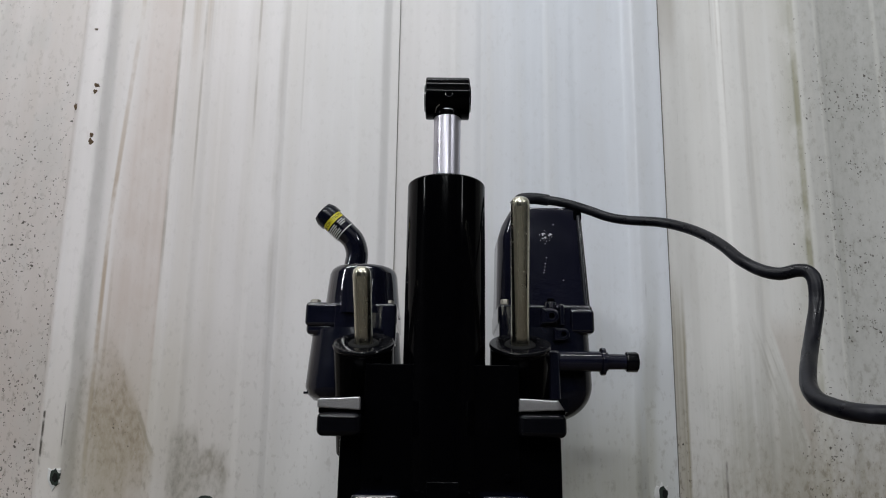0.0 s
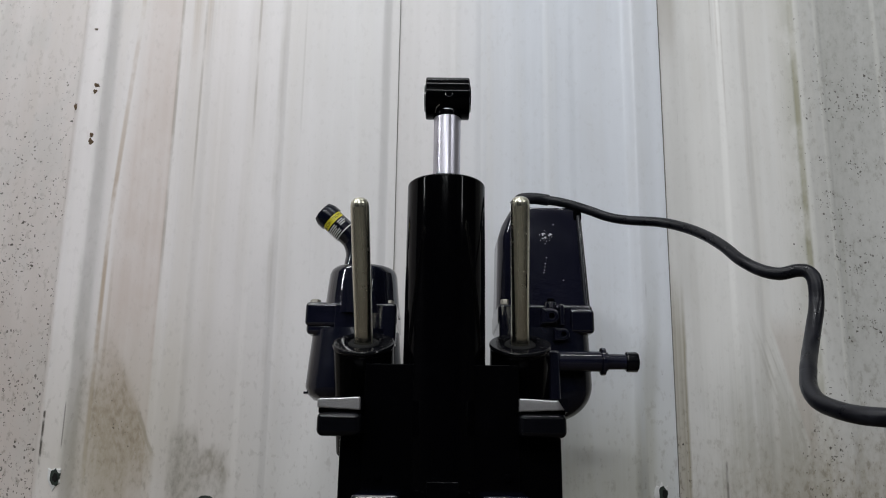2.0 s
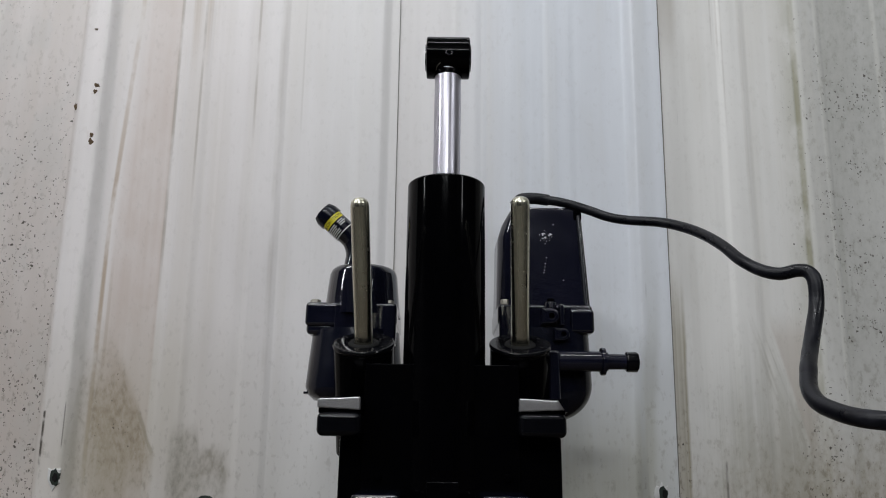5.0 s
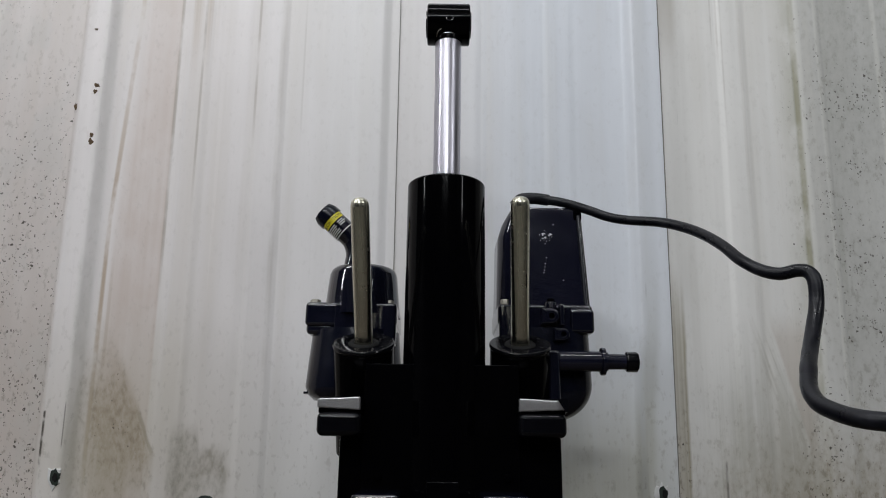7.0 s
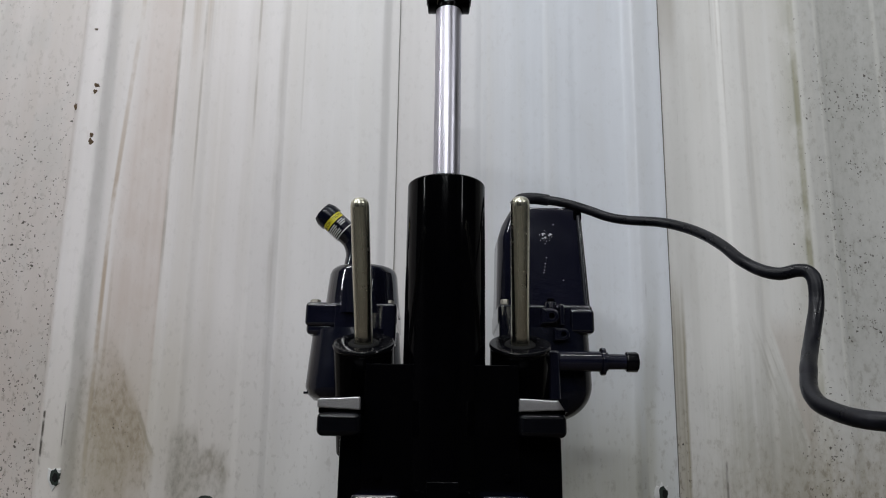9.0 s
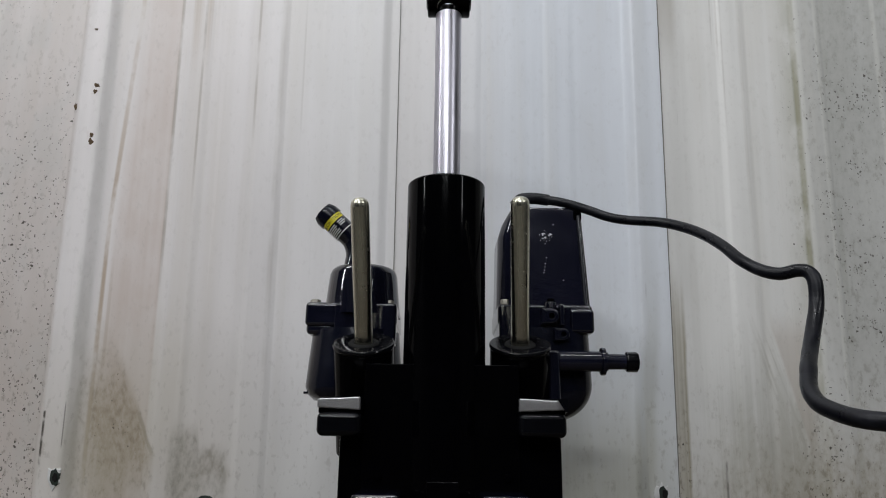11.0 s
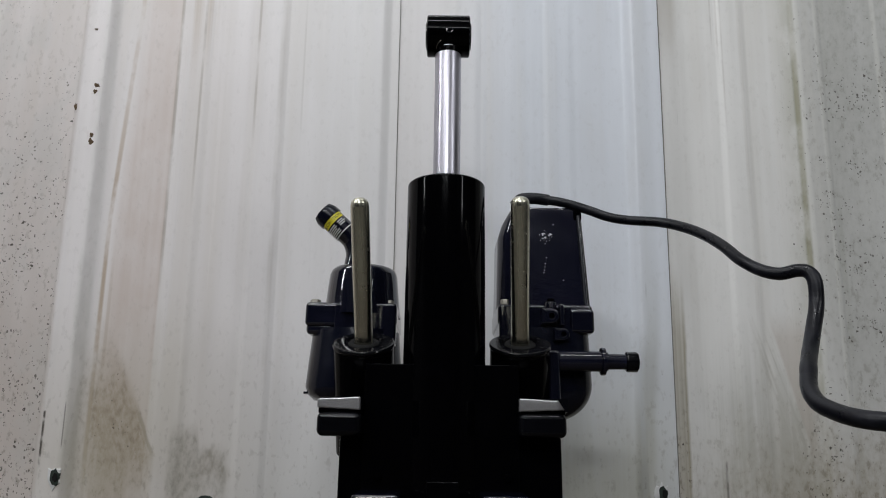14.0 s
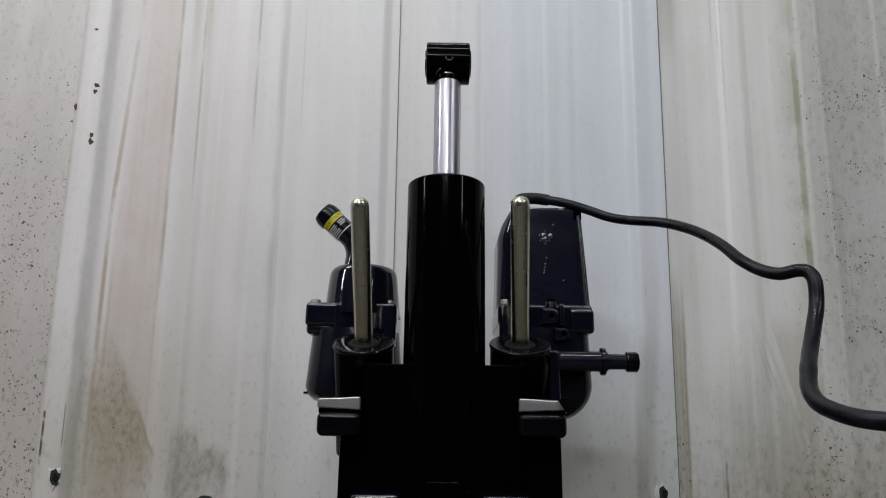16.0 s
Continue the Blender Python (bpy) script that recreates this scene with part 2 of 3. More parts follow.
def gloss_black(name, base=(0.0009, 0.0009, 0.0013), rough=0.07, lump=0.02, spec=0.07, coat=0.0):
    n = Nodes(name)
    co = n.coords()
    g = n.noise(co, 170, 2)
    dust = n.noise(co, 45, 4)
    n.set(Base_Color=n.mix(n.span(dust, 0.55, 0.8), base, tuple(c * 1.6 for c in base)),
          Roughness=n.span(dust, 0.3, 0.75, rough * 0.8, rough * 1.35), Specular_IOR_Level=spec, Coat_Weight=coat, Coat_IOR=1.9, Coat_Roughness=rough * 0.6)
    n.bump(n.math("ADD", g, n.math("MULTIPLY", dust, 2.0)), lump, 0.0008)
    return n.mat


def metal(name, base, rough, stretch, wear):
    n = Nodes(name)
    co = n.coords()
    lines = n.noise(n.scaled(co, *stretch), 1.0, 3)
    spots = n.noise(co, 160, 3)
    n.set(Base_Color=n.mix(n.span(lines, 0.35, 0.7), base, tuple(c * 0.86 for c in base)), Metallic=1.0,
          Roughness=n.math("ADD", n.span(lines, 0.3, 0.7, rough * 0.7, rough * 1.3), n.span(spots, 0.6, 0.75, 0.0, wear)))
    n.bump(lines, 0.06, 0.0003)
    return n.mat


def rubber(name, base, rough):
    n = Nodes(name)
    co = n.coords()
    d = n.noise(co, 90, 4)
    n.set(Base_Color=n.mix(n.span(d, 0.45, 0.75), base, tuple(c * 2.0 + 0.006 for c in base)), Roughness=n.span(d, 0.3, 0.7, rough - 0.08, rough + 0.1), Specular_IOR_Level=0.27)
    n.bump(n.noise(co, 500, 2), 0.2, 0.0004)
    return n.mat


def plain(name, base, rough=0.5, scale=30.0):
    n = Nodes(name)
    d = n.noise(n.coords(), scale, 4)
    n.set(Base_Color=n.mix(n.span(d, 0.3, 0.7), base, tuple(c * 0.72 for c in base)), Roughness=rough)
    n.bump(d, 0.15, 0.001)
    return n.mat


PAINT = gloss_black("black_gloss_paint")
TRIM_PAINT = gloss_black("black_satin_paint", (0.0010, 0.0010, 0.0014), 0.16, 0.02, 0.04)
PAINT_CAST = gloss_black("black_paint_on_casting", (0.0040, 0.0046, 0.0110), 0.060, 0.13, 0.6, 0.30)
PAINT_CAP = gloss_black("black_cap_paint", (0.0026, 0.0028, 0.0040), 0.10, 0.03, 0.22)
# edge highlight put into a paler, shinier copy of the motor paint
PAINT_EDGE = gloss_black("highlight_edge_paint", (0.012, 0.013, 0.020), 0.24, 0.05, 1.0, 0.6)
PAINT_PUMP = gloss_black("dull_pump_paint", (0.0036, 0.0045, 0.0105), 0.17, 0.14, 0.32)
PAINT_MOTOR = gloss_black("black_motor_paint", (0.0068, 0.0074, 0.0165), 0.12, 0.06, 0.5)
CHROME = metal("polished_chrome", (0.50, 0.49, 0.545), 0.36, (300, 300, 10), 0.06)
STEEL = metal("ground_steel", (0.63, 0.61, 0.50), 0.27, (150, 150, 4), 0.10)
BARE = metal("bare_cast_alloy", (0.60, 0.60, 0.62), 0.50, (1300, 1300, 1300), 0.2)
BOLT = metal("dull_zinc", (0.42, 0.40, 0.35), 0.40, (200, 200, 200), 0.1)
RUBBER = rubber("black_rubber", (0.0036, 0.0040, 0.0070), 0.33)
SEAL = rubber("seal_rubber", (0.004, 0.004, 0.004), 0.8)
YELLOW = plain("yellow_label_print", (0.80, 0.72, 0.03), 0.4)
WHITE = plain("white_label_print", (0.75, 0.75, 0.74), 0.4)
INK = plain("black_label_print", (0.012, 0.012, 0.014), 0.35)
RUST = plain("rust", (0.105, 0.062, 0.026), 0.85, 300)
GREEN = plain("weathered_green_washer", (0.016, 0.028, 0.021), 0.7, 300)
GRIME = plain("joint_grime", (0.26, 0.24, 0.215), 0.9, 60)
# surfaces of the unseen room and bench, toned for reflections and bounce
CONCRETE = plain("concrete", (0.19, 0.18, 0.16), 0.8, 3)
WOOD = plain("dark_bench_wood", (0.055, 0.043, 0.032), 0.7, 12)
DARK_WALL = plain("unseen_room_wall", (0.15, 0.15, 0.153), 0.85, 2)
FAR_WALL = plain("unseen_far_wall", (0.16, 0.16, 0.165), 0.85, 2)
CEILING = plain("pale_ceiling", (0.80, 0.80, 0.80), 0.85, 2)
SHEET_W = sheet_paint("white_sheet_west", (0.785, 0.75, 0.745), (0.71, 0.665, 0.625), "west")
SHEET_M = sheet_paint("white_sheet_middle", (0.688, 0.715, 0.765), (0.70, 0.705, 0.715), "middle")
SHEET_E = sheet_paint("white_sheet_east", (0.775, 0.765, 0.745), (0.72, 0.70, 0.655), "east")


# ---- mesh helpers ----
def part(name, bm, material, parent, label="", m=None):
    """Links a bmesh as one mesh object under a thing or a part."""
    bmesh.ops.recalc_face_normals(bm, faces=bm.faces)
    for f in bm.faces:
        f.smooth = True
    for e in bm.edges:
        if len(e.link_faces) == 2 and e.calc_face_angle(0) > 0.7:
            e.smooth = False
    # normals weighted by face area, so that broad faces stay true beside their bevels
    bm.normal_update()
    split = []
    for f in bm.faces:
        for c in f.loops:
            v = Vector((0, 0, 0))
            for g in c.vert.link_faces:
                if g.normal.dot(f.normal) > 0.70:
                    v += g.normal * g.calc_area()
            split.append(v.normalized() if v.length > 0 else f.normal.copy())
    me = bpy.data.meshes.new(name)
    bm.to_mesh(me)
    bm.free()
    me.normals_split_custom_set(split)
    me.materials.append(material)
    ob = new(name, me)
    if parent:
        ob.parent = parent
    if m is not None:
        ob.matrix_basis = m
    if label:
        ob["label"] = label
    return ob


def skin(bm, rings, closed_ends=True):
    """Joins rings of equal count into a tube."""
    made = [[bm.verts.new(p) for p in r] for r in rings]
    n = len(made[0])
    for a, b in zip(made, made[1:]):
        for i in range(n):
            j = (i + 1) % n
            bm.faces.new((a[i], a[j], b[j], b[i]))
    if closed_ends:
        bm.faces.new(made[0][::-1])
        bm.faces.new(made[-1])
    return bm


def lathe(profile, segs=48, axis="z", bm=None, at=(0, 0, 0)):
    """profile: (radius, height) from low to high."""
    bm = bm or bmesh.new()
    at = Vector(at)
    rings = []
    for r, h in profile:
        ring = []
        for i in range(segs):
            a = 2 * math.pi * i / segs
            c, s = r * math.cos(a), r * math.sin(a)
            ring.append(at + Vector({"z": (c, s, h), "x": (h, c, s), "y": (c, h, s)}[axis]))
        rings.append(ring)
    return skin(bm, rings)


def box(x0, x1, y0, y1, z0, z1, bevel=0.0015, segs=2, bm=None):
    bm = bm or bmesh.new()
    got = bmesh.ops.create_cube(bm, size=1.0)["verts"]
    for v in got:
        v.co = Vector(((x0 + x1) / 2 + v.co.x * (x1 - x0), (y0 + y1) / 2 + v.co.y * (y1 - y0), (z0 + z1) / 2 + v.co.z * (z1 - z0)))
    if bevel:
        edges = list({e for v in got for e in v.link_edges})
        bmesh.ops.bevel(bm, geom=edges, offset=bevel, segments=segs, profile=0.5, affect="EDGES")
    return bm


def round_ring(x0, x1, y0, y1, r, z, n=7, east=None):
    """A rounded rectangle at height z."""
    out = []
    e = east or r
    for cx, cy, a0, r in ((x1 - e, y1 - e, 0, e), (x0 + r, y1 - r, 90, r), (x0 + r, y0 + r, 180, r), (x1 - e, y0 + e, 270, e)):
        for k in range(n):
            a = radians(a0 + 90 * k / (n - 1))
            out.append((cx + r * math.cos(a), cy + r * math.sin(a), z))
    return out


def smooth_path(points, per=6):
    """Catmull-Rom through the points."""
    p = [Vector(q) for q in points]
    p = [p[0] * 2 - p[1]] + p + [p[-1] * 2 - p[-2]]
    out = []
    for i in range(1, len(p) - 2):
        for k in range(per):
            t = k / per
            a, b, c, d = p[i - 1:i + 3]
            out.append(0.5 * (2 * b + (c - a) * t + (2 * a - 5 * b + 4 * c - d) * t * t + (3 * b - a - 3 * c + d) * t ** 3))
    return out + [p[-2]]


def sweep(points, radius, segs=16, bm=None):
    """A round bar along a path; radius a number or a function of 0..1."""
    bm = bm or bmesh.new()
    rings, up = [], Vector((0, 1, 0.3)).normalized()
    n = len(points)
    for i, q in enumerate(points):
        d = (points[min(i + 1, n - 1)] - points[max(i - 1, 0)]).normalized()
        side = d.cross(up).normalized()
        up = side.cross(d).normalized()
        r = radius(i / (n - 1)) if callable(radius) else radius
        rings.append([q + r * (math.cos(a) * side + math.sin(a) * up) for a in [2 * math.pi * k / segs for k in range(segs)]])
    return skin(bm, rings)


def thing(name, m, label, category, kind="", group=""):
    ob = new(name)
    ob.matrix_basis = m
    ob.empty_display_size = 0.05
    return tagged(ob, label, category, group, kind)


# ---- structure ----
WALL_Y = 0.202
RIBS = (-0.6900, -0.3898, -0.0835, 0.2165, 0.5200)
LAPPED = RIBS[3]      # this rib falls away gently on its east side, under the lap
MINOR = (-0.595, -0.490, -0.2800, -0.1950, 0.020, 0.124, 0.3190, 0.4045, 0.62)


def ease(u):
    u = min(1.0, max(0.0, u))
    return u * u * (3 - 2 * u)


def wall_depth(x):
    """How far the sheet stands out of its pan at x."""
    h = 0.0
    for c in RIBS:
        h = max(h, (0.0036 if -0.2 < c < 0.0 else 0.008 if c < 0 else 0.010) * ease((0.0215 - abs(x - c)) / 0.0115))
        if c == LAPPED and x > c:
            h = max(h, 0.010 * ease((0.0600 - (x - c)) / 0.0500))
    for c in MINOR:
        h = max(h, (0.0010 if 0 < c < 0.2 else 0.0017) * ease((0.0185 - abs(x - c)) / 0.0085))
    return h


def sheet(x0, x1, lift, material, parent):
    xs = {x0, x1}
    for c in RIBS:
        xs.update(c + s * o for s in (-1, 1) for o in [0.0100 + 0.0115 * k / 8 for k in range(9)])
    xs.update(LAPPED + 0.0100 + 0.0500 * k / 12 for k in range(13))
    for c in MINOR:
        xs.update(c + s * o for s in (-1, 1) for o in [0.0100 + 0.0085 * k / 6 for k in range(7)])
    xs.update(x0 + (x1 - x0) * k / 30 for k in range(31))
    xs = sorted(x for x in xs if x0 <= x <= x1)
    bm = bmesh.new()
    zs = [0.0 + 3.4 * k / 40 for k in range(41)]
    grid = []
    for z in zs:
        row = []
        for x in xs:
            w = 0.0012 * noise.noise((x * 5, 3.0, z * 2.2))
            row.append(bm.verts.new((x, WALL_Y - lift - wall_depth(x) + w, z)))
        grid.append(row)
    for a, b in zip(grid, grid[1:]):
        for i in range(len(xs) - 1):
            bm.faces.new((a[i], a[i + 1], b[i + 1], b[i]))
    ext = bmesh.ops.extrude_face_region(bm, geom=list(bm.faces))
    for v in [g for g in ext["geom"] if isinstance(g, bmesh.types.BMVert)]:
        v.co.y += 0.0009
    return part("sheet", bm, material, parent)


def build_structure():
    back = thing("wall_north", pose(0, 0, 0), "white ribbed steel cladding, streaked, stained and speckled", "wall", "structure")
    sheet(-1.9, -0.0545, 0.0014, SHEET_W, back)
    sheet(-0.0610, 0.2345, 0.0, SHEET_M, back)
    sheet(0.2290, 1.9, -0.0011, SHEET_E, back)
    for x, deep in ((-0.0539, 0.0), (0.23495, wall_depth(0.235))):
        part("lap_joint", box(x - 0.00024, x + 0.00024, WALL_Y - deep - 0.0010, WALL_Y - deep + 0.003, 0, 3.4, 0), GRIME, back, "dark open lap between two sheets")
    # unseen room added round the scene, its greys set for reflections
    for name, b, mat, label in (
            ("floor", (-4, 4, -7, 0.4, -0.2, 0.0), CONCRETE, "unseen bare grey concrete floor, added to close the room"),
            ("ceiling", (-4, 4, -7, 0.4, 3.4, 3.5), CEILING, "unseen plain pale ceiling, added to close the room"),
            ("wall_south", (-4, 4, -7.2, -7, 0, 3.4), FAR_WALL, "unseen dark plain wall, added to close the room"),
            ("wall_west", (-4.2, -4, -7, 0.4, 0, 3.4), DARK_WALL, "unseen dark plain wall, added to close the room"),
            ("wall_east", (4, 4.2, -7, 0.4, 0, 3.4), DARK_WALL, "unseen dark plain wall, added to close the room"),
            ("wall_outer", (-4, 4, 0.25, 0.4, 0, 3.4), DARK_WALL, "unseen plain wall, added behind the steel cladding")):
        ob = part(name, box(*b, bevel=0), mat, None)
        tagged(ob, label, "floor" if name == "floor" else "ceiling" if name == "ceiling" else "wall", kind="structure")
    # rust spots and screw washers on the cladding
    rng = random.Random(4)

    def patch(r, tall, thick, jag):
        rim, top, mid = [], [], []
        for i in range(16):
            a = 2 * math.pi * i / 16
            k = r * rng.uniform(1 - jag, 1 + jag)
            rim.append((k * math.cos(a), 0.001, tall * k * math.sin(a)))
            mid.append((0.9 * k * math.cos(a), -thick * 0.7, 0.9 * tall * k * math.sin(a)))
            top.append((0.45 * k * math.cos(a), -thick, 0.45 * tall * k * math.sin(a)))
        return skin(bmesh.new(), [rim, mid, top])

    for x, z, r, tall in ((-0.3842, 0.3528, 0.0040, 1.1), (-0.3855, 0.3455, 0.0027, 1.4), (-0.4062, 0.3290, 0.0044, 1.1), (-0.3842, 0.2955, 0.0034, 1.2), (-0.3848, 0.2888, 0.0040, 1.2), (-0.3920, 0.4190, 0.0030, 0.5)):
        part("rust_spot", patch(r * 0.74, tall, 0.0006, 0.42), RUST, back, "small brown rust spot", pose(x, WALL_Y - wall_depth(x) - 0.0012, OZ + z))
    for x, z, r, lift in ((-0.3828, -0.0600, 0.0052, 0.0014), (-0.2350, -0.0812, 0.0105, 0.0014), (0.2185, -0.0675, 0.0050, 0.0)):
        tall = 0.42 if r > 0.01 else 1.6
        if r < 0.01:
            part("chipped_paint", patch(r * 1.45, 1.5, 0.0004, 0.28), WHITE, back, "paint chipped to white primer round a screw", pose(x - 0.001, WALL_Y - wall_depth(x) - lift - 0.0008, OZ + z - 0.001))
        w = part("washer", patch(r, tall, 0.0010, 0.16), GREEN, back, "weathered dark green screw washer", pose(x, WALL_Y - wall_depth(x) - lift - 0.0008, OZ + z))
        part("screw_hole", patch(r * 0.55, tall, 0.0012, 0.15), SEAL, w, "", pose(0.001, -0.0006, 0.0004))


def build_bench():
    # unseen bench added below the unit, kept dark to cut bounce on the wall
    top = OZ - 0.128
    b = thing("workbench", pose(0, -0.06, 0), "unseen plain dark wooden workbench, added under the unit against the steel wall", "workbench")
    part("tabletop", box(-0.8, 0.8, -0.26, 0.235, top - 0.04, top, 0.003), WOOD, b)
    for x in (-0.74, 0.74):
        for y in (-0.22, 0.19):
            part("leg", box(x - 0.035, x + 0.035, y - 0.035, y + 0.035, 0, top - 0.04, 0.002), WOOD, b)


# ---- the hydraulic unit ----
UNIT_POSE = pose(OX, OY, OZ, LEAN)
TRIM_TILT = 26.0
TRIM_BASE = {"west": (-0.0614, 0.0, 0.0672), "east": (0.0576, 0.0, 0.0678)}
KEYED = {}


def trim_ram(unit, side, lean_y):
    x, y, z = TRIM_BASE[side]
    m = pose(x, y, z, TRIM_TILT, lean_y * 0.3, 0)
    cyl = part("trim_cylinder", lathe([(0.0228, -0.088), (0.0228, -0.0056), (0.0222, -0.0048), (0.0210, -0.0046)], 56), TRIM_PAINT, unit, "", m)
    part("end_cap", lathe([(0.0215, -0.0050), (0.0222, -0.0046), (0.0222, -0.0040), (0.0232, -0.0034), (0.0236, -0.0026), (0.0236, -0.0012), (0.0231, -0.0004), (0.0222, 0.0),
                           (0.0150, 0.0), (0.0144, -0.0016), (0.0088, -0.0016), (0.0080, -0.0004), (0.0071, -0.0004)], 64), PAINT_CAP, cyl, "satin black threaded end cap")
    part("seal", lathe([(0.0118, -0.003), (0.0118, -0.0008), (0.0104, 0.0003), (0.0082, 0.0003), (0.0070, -0.0006)], 40), SEAL, cyl, "black rubber rod seal")
    for a in (35, 145, 215, 325):
        part("spanner_hole", lathe([(0.0012, -0.003), (0.0012, 0.0003), (0.0007, 0.0004)], 10), SEAL, cyl, "", pose(0.0185 * math.cos(radians(a)), 0.0185 * math.sin(radians(a)), 0))
    rod = part("trim_rod", lathe([(0.0069, -0.14), (0.0069, -0.0062), (0.00675, -0.0060), (0.0067, -0.0054), (0.0063, -0.0036), (0.0053, -0.0018), (0.0036, -0.0006), (0.0016, -0.0001), (0.0003, 0.0)], 40),
               STEEL, unit, "ground steel trim rod with a domed tip")
    if side == "east":
        part("scuff", curved_patch(-58, -51, -0.068, -0.057, 0.0068, 3), SEAL, rod, "dark scuff mark")
    KEYED[side] = rod
    return rod


def tilt_ram(unit):
    cyl = part("tilt_cylinder", lathe([(0.0310, -0.118), (0.0310, 0.1915), (0.0305, 0.1928), (0.0295, 0.1935), (0.0262, 0.1936), (0.0258, 0.1928), (0.0130, 0.1928)], 72), PAINT, unit, "tall gloss black cylinder tube")
    part("gland", lathe([(0.0255, 0.185), (0.0255, 0.1920), (0.0245, 0.1932), (0.0150, 0.1932), (0.0140, 0.1945), (0.0112, 0.1945)], 40), PAINT, cyl)
    rod = part("tilt_rod", lathe([(0.0110, -0.262), (0.0110, 0.006), (0.0104, 0.0065)], 56), CHROME, unit, "polished chrome piston rod")
    # cross eye at the rod's end, bored from side to side
    h = 0.01865
    bm = bmesh.new()
    rings = []
    for r, x in ((0.0092, -0.0180), (0.0160, -0.0181), (0.0168, -0.0178), (0.0174, -0.0170), (0.0174, 0.0170), (0.0168, 0.0178), (0.0160, 0.0181), (0.0092, 0.0180), (0.0092, -0.0180)):
        rings.append([(x, r * math.cos(2 * math.pi * k / 48), h + r * math.sin(2 * math.pi * k / 48)) for k in range(48)])
    skin(bm, rings, False)
    eye = part("rod_eye", bm, PAINT, rod, "gloss black cross eye")
    part("neck", lathe([(0.0112, -0.0002), (0.0116, 0.0006), (0.0118, 0.004)], 40), TRIM_PAINT, eye)
    ring = bmesh.new()
    pts = [Vector((0.0027 * math.cos(a), 0, 0.0027 * math.sin(a))) for a in [2 * math.pi * k / 24 for k in range(25)]]
    sweep(pts, 0.0006, 10, ring)
    part("grease_hole", ring, PAINT_CAST, eye, "", pose(0.0010, -0.0169, h - 0.0041, -14))
    part("casting_nick", sweep(smooth_path([(-0.0100, -0.0072, h - 0.0160), (-0.0090, -0.0112, h - 0.0135), (-0.0062, -0.0132, h - 0.0116)], 5), 0.0003, 6), BOLT, eye)
    part("parting_line", box(-0.0165, 0.0165, -0.0150, -0.0140, h + 0.0092, h + 0.0099, 0.0002, 1), PAINT_CAST, eye)
    for s in (-1, 1):
        part("bushing", lathe([(0.0092, s * 0.0150), (0.0112, s * 0.0186), (0.0108, s * 0.0192), (0.0090, s * 0.0192)], 32, "x", at=(0, 0, h)), PAINT_CAST, eye)
    KEYED["tilt"] = rod


def hex_head(r, h):
    return lathe([(r * 1.25, 0), (r * 1.25, h * 0.15), (r, h * 0.16), (r, h * 0.9), (r * 0.88, h)], 6)


def reservoir(unit):
    """Pump reservoir with its bent filler neck."""
    body = part("reservoir", lathe([(0.0325, 0.095), (0.0314, 0.106), (0.0300, 0.122), (0.0291, 0.1310), (0.0278, 0.1348), (0.0255, 0.1372), (0.0210, 0.1382), (0.002, 0.1384)], 56, at=(-0.0705, 0.062, 0)), PAINT_CAST, unit,
                "black painted cast fluid reservoir")
    fl = box(-0.1142, -0.0390, 0.034, 0.100, 0.0842, 0.1040, 0.0034, 4)
    box(-0.0905, -0.0395, 0.0336, 0.096, 0.0680, 0.1034, 0.002, 2, fl)
    box(-0.1135, -0.0900, 0.037, 0.098, 0.0775, 0.0880, 0.0040, 3, fl)
    flange = part("flange", fl, PAINT_CAST, unit, "")
    for x in (-0.1080, -0.0465):
        part("bolt", hex_head(0.0043, 0.0036), BOLT, flange, "dull zinc bolt", pose(x, 0.045, 0.1038))
    part("pump_body", lathe([(0.020, 0.0235), (0.032, 0.0255), (0.0375, 0.0300), (0.0398, 0.0360), (0.0385, 0.055), (0.0362, 0.082)], 56, at=(-0.0745, 0.060, 0)), PAINT_PUMP, unit)
    part("casting_flash", box(-0.1150, -0.1040, 0.052, 0.066, 0.0305, 0.0325, 0.0004, 1), PAINT_CAST, unit)
    y = 0.064
    neck = part("filler_neck", sweep(smooth_path([(-0.0815, y, 0.128), (-0.0785, y, 0.1422), (-0.0777, y, 0.1532), (-0.0812, y - 0.001, 0.1640), (-0.0880, y - 0.002, 0.1712), (-0.0935, y - 0.003, 0.1762)], 8), 0.0098, 28), PAINT_CAST, unit,
                "bent black filler pipe")
    d = Vector((-0.0215, -0.002, 0.0190)).normalized()
    m = Matrix.Translation((-0.0880, y - 0.002, 0.1709)) @ d.to_track_quat("Z", "X").to_matrix().to_4x4()
    sleeve = part("sleeve", lathe([(0.0096, 0.0), (0.0101, 0.0004), (0.0103, 0.001), (0.0103, 0.0195), (0.0098, 0.0200), (0.004, 0.0200)], 40), PAINT_CAST, neck, "", m)
    part("cap", lathe([(0.0108, 0.0172), (0.0116, 0.0178), (0.0117, 0.0236), (0.0100, 0.0278), (0.004, 0.0286)], 9), PAINT_PUMP, neck, "faceted black filler cap", m)
    label_bands(sleeve)


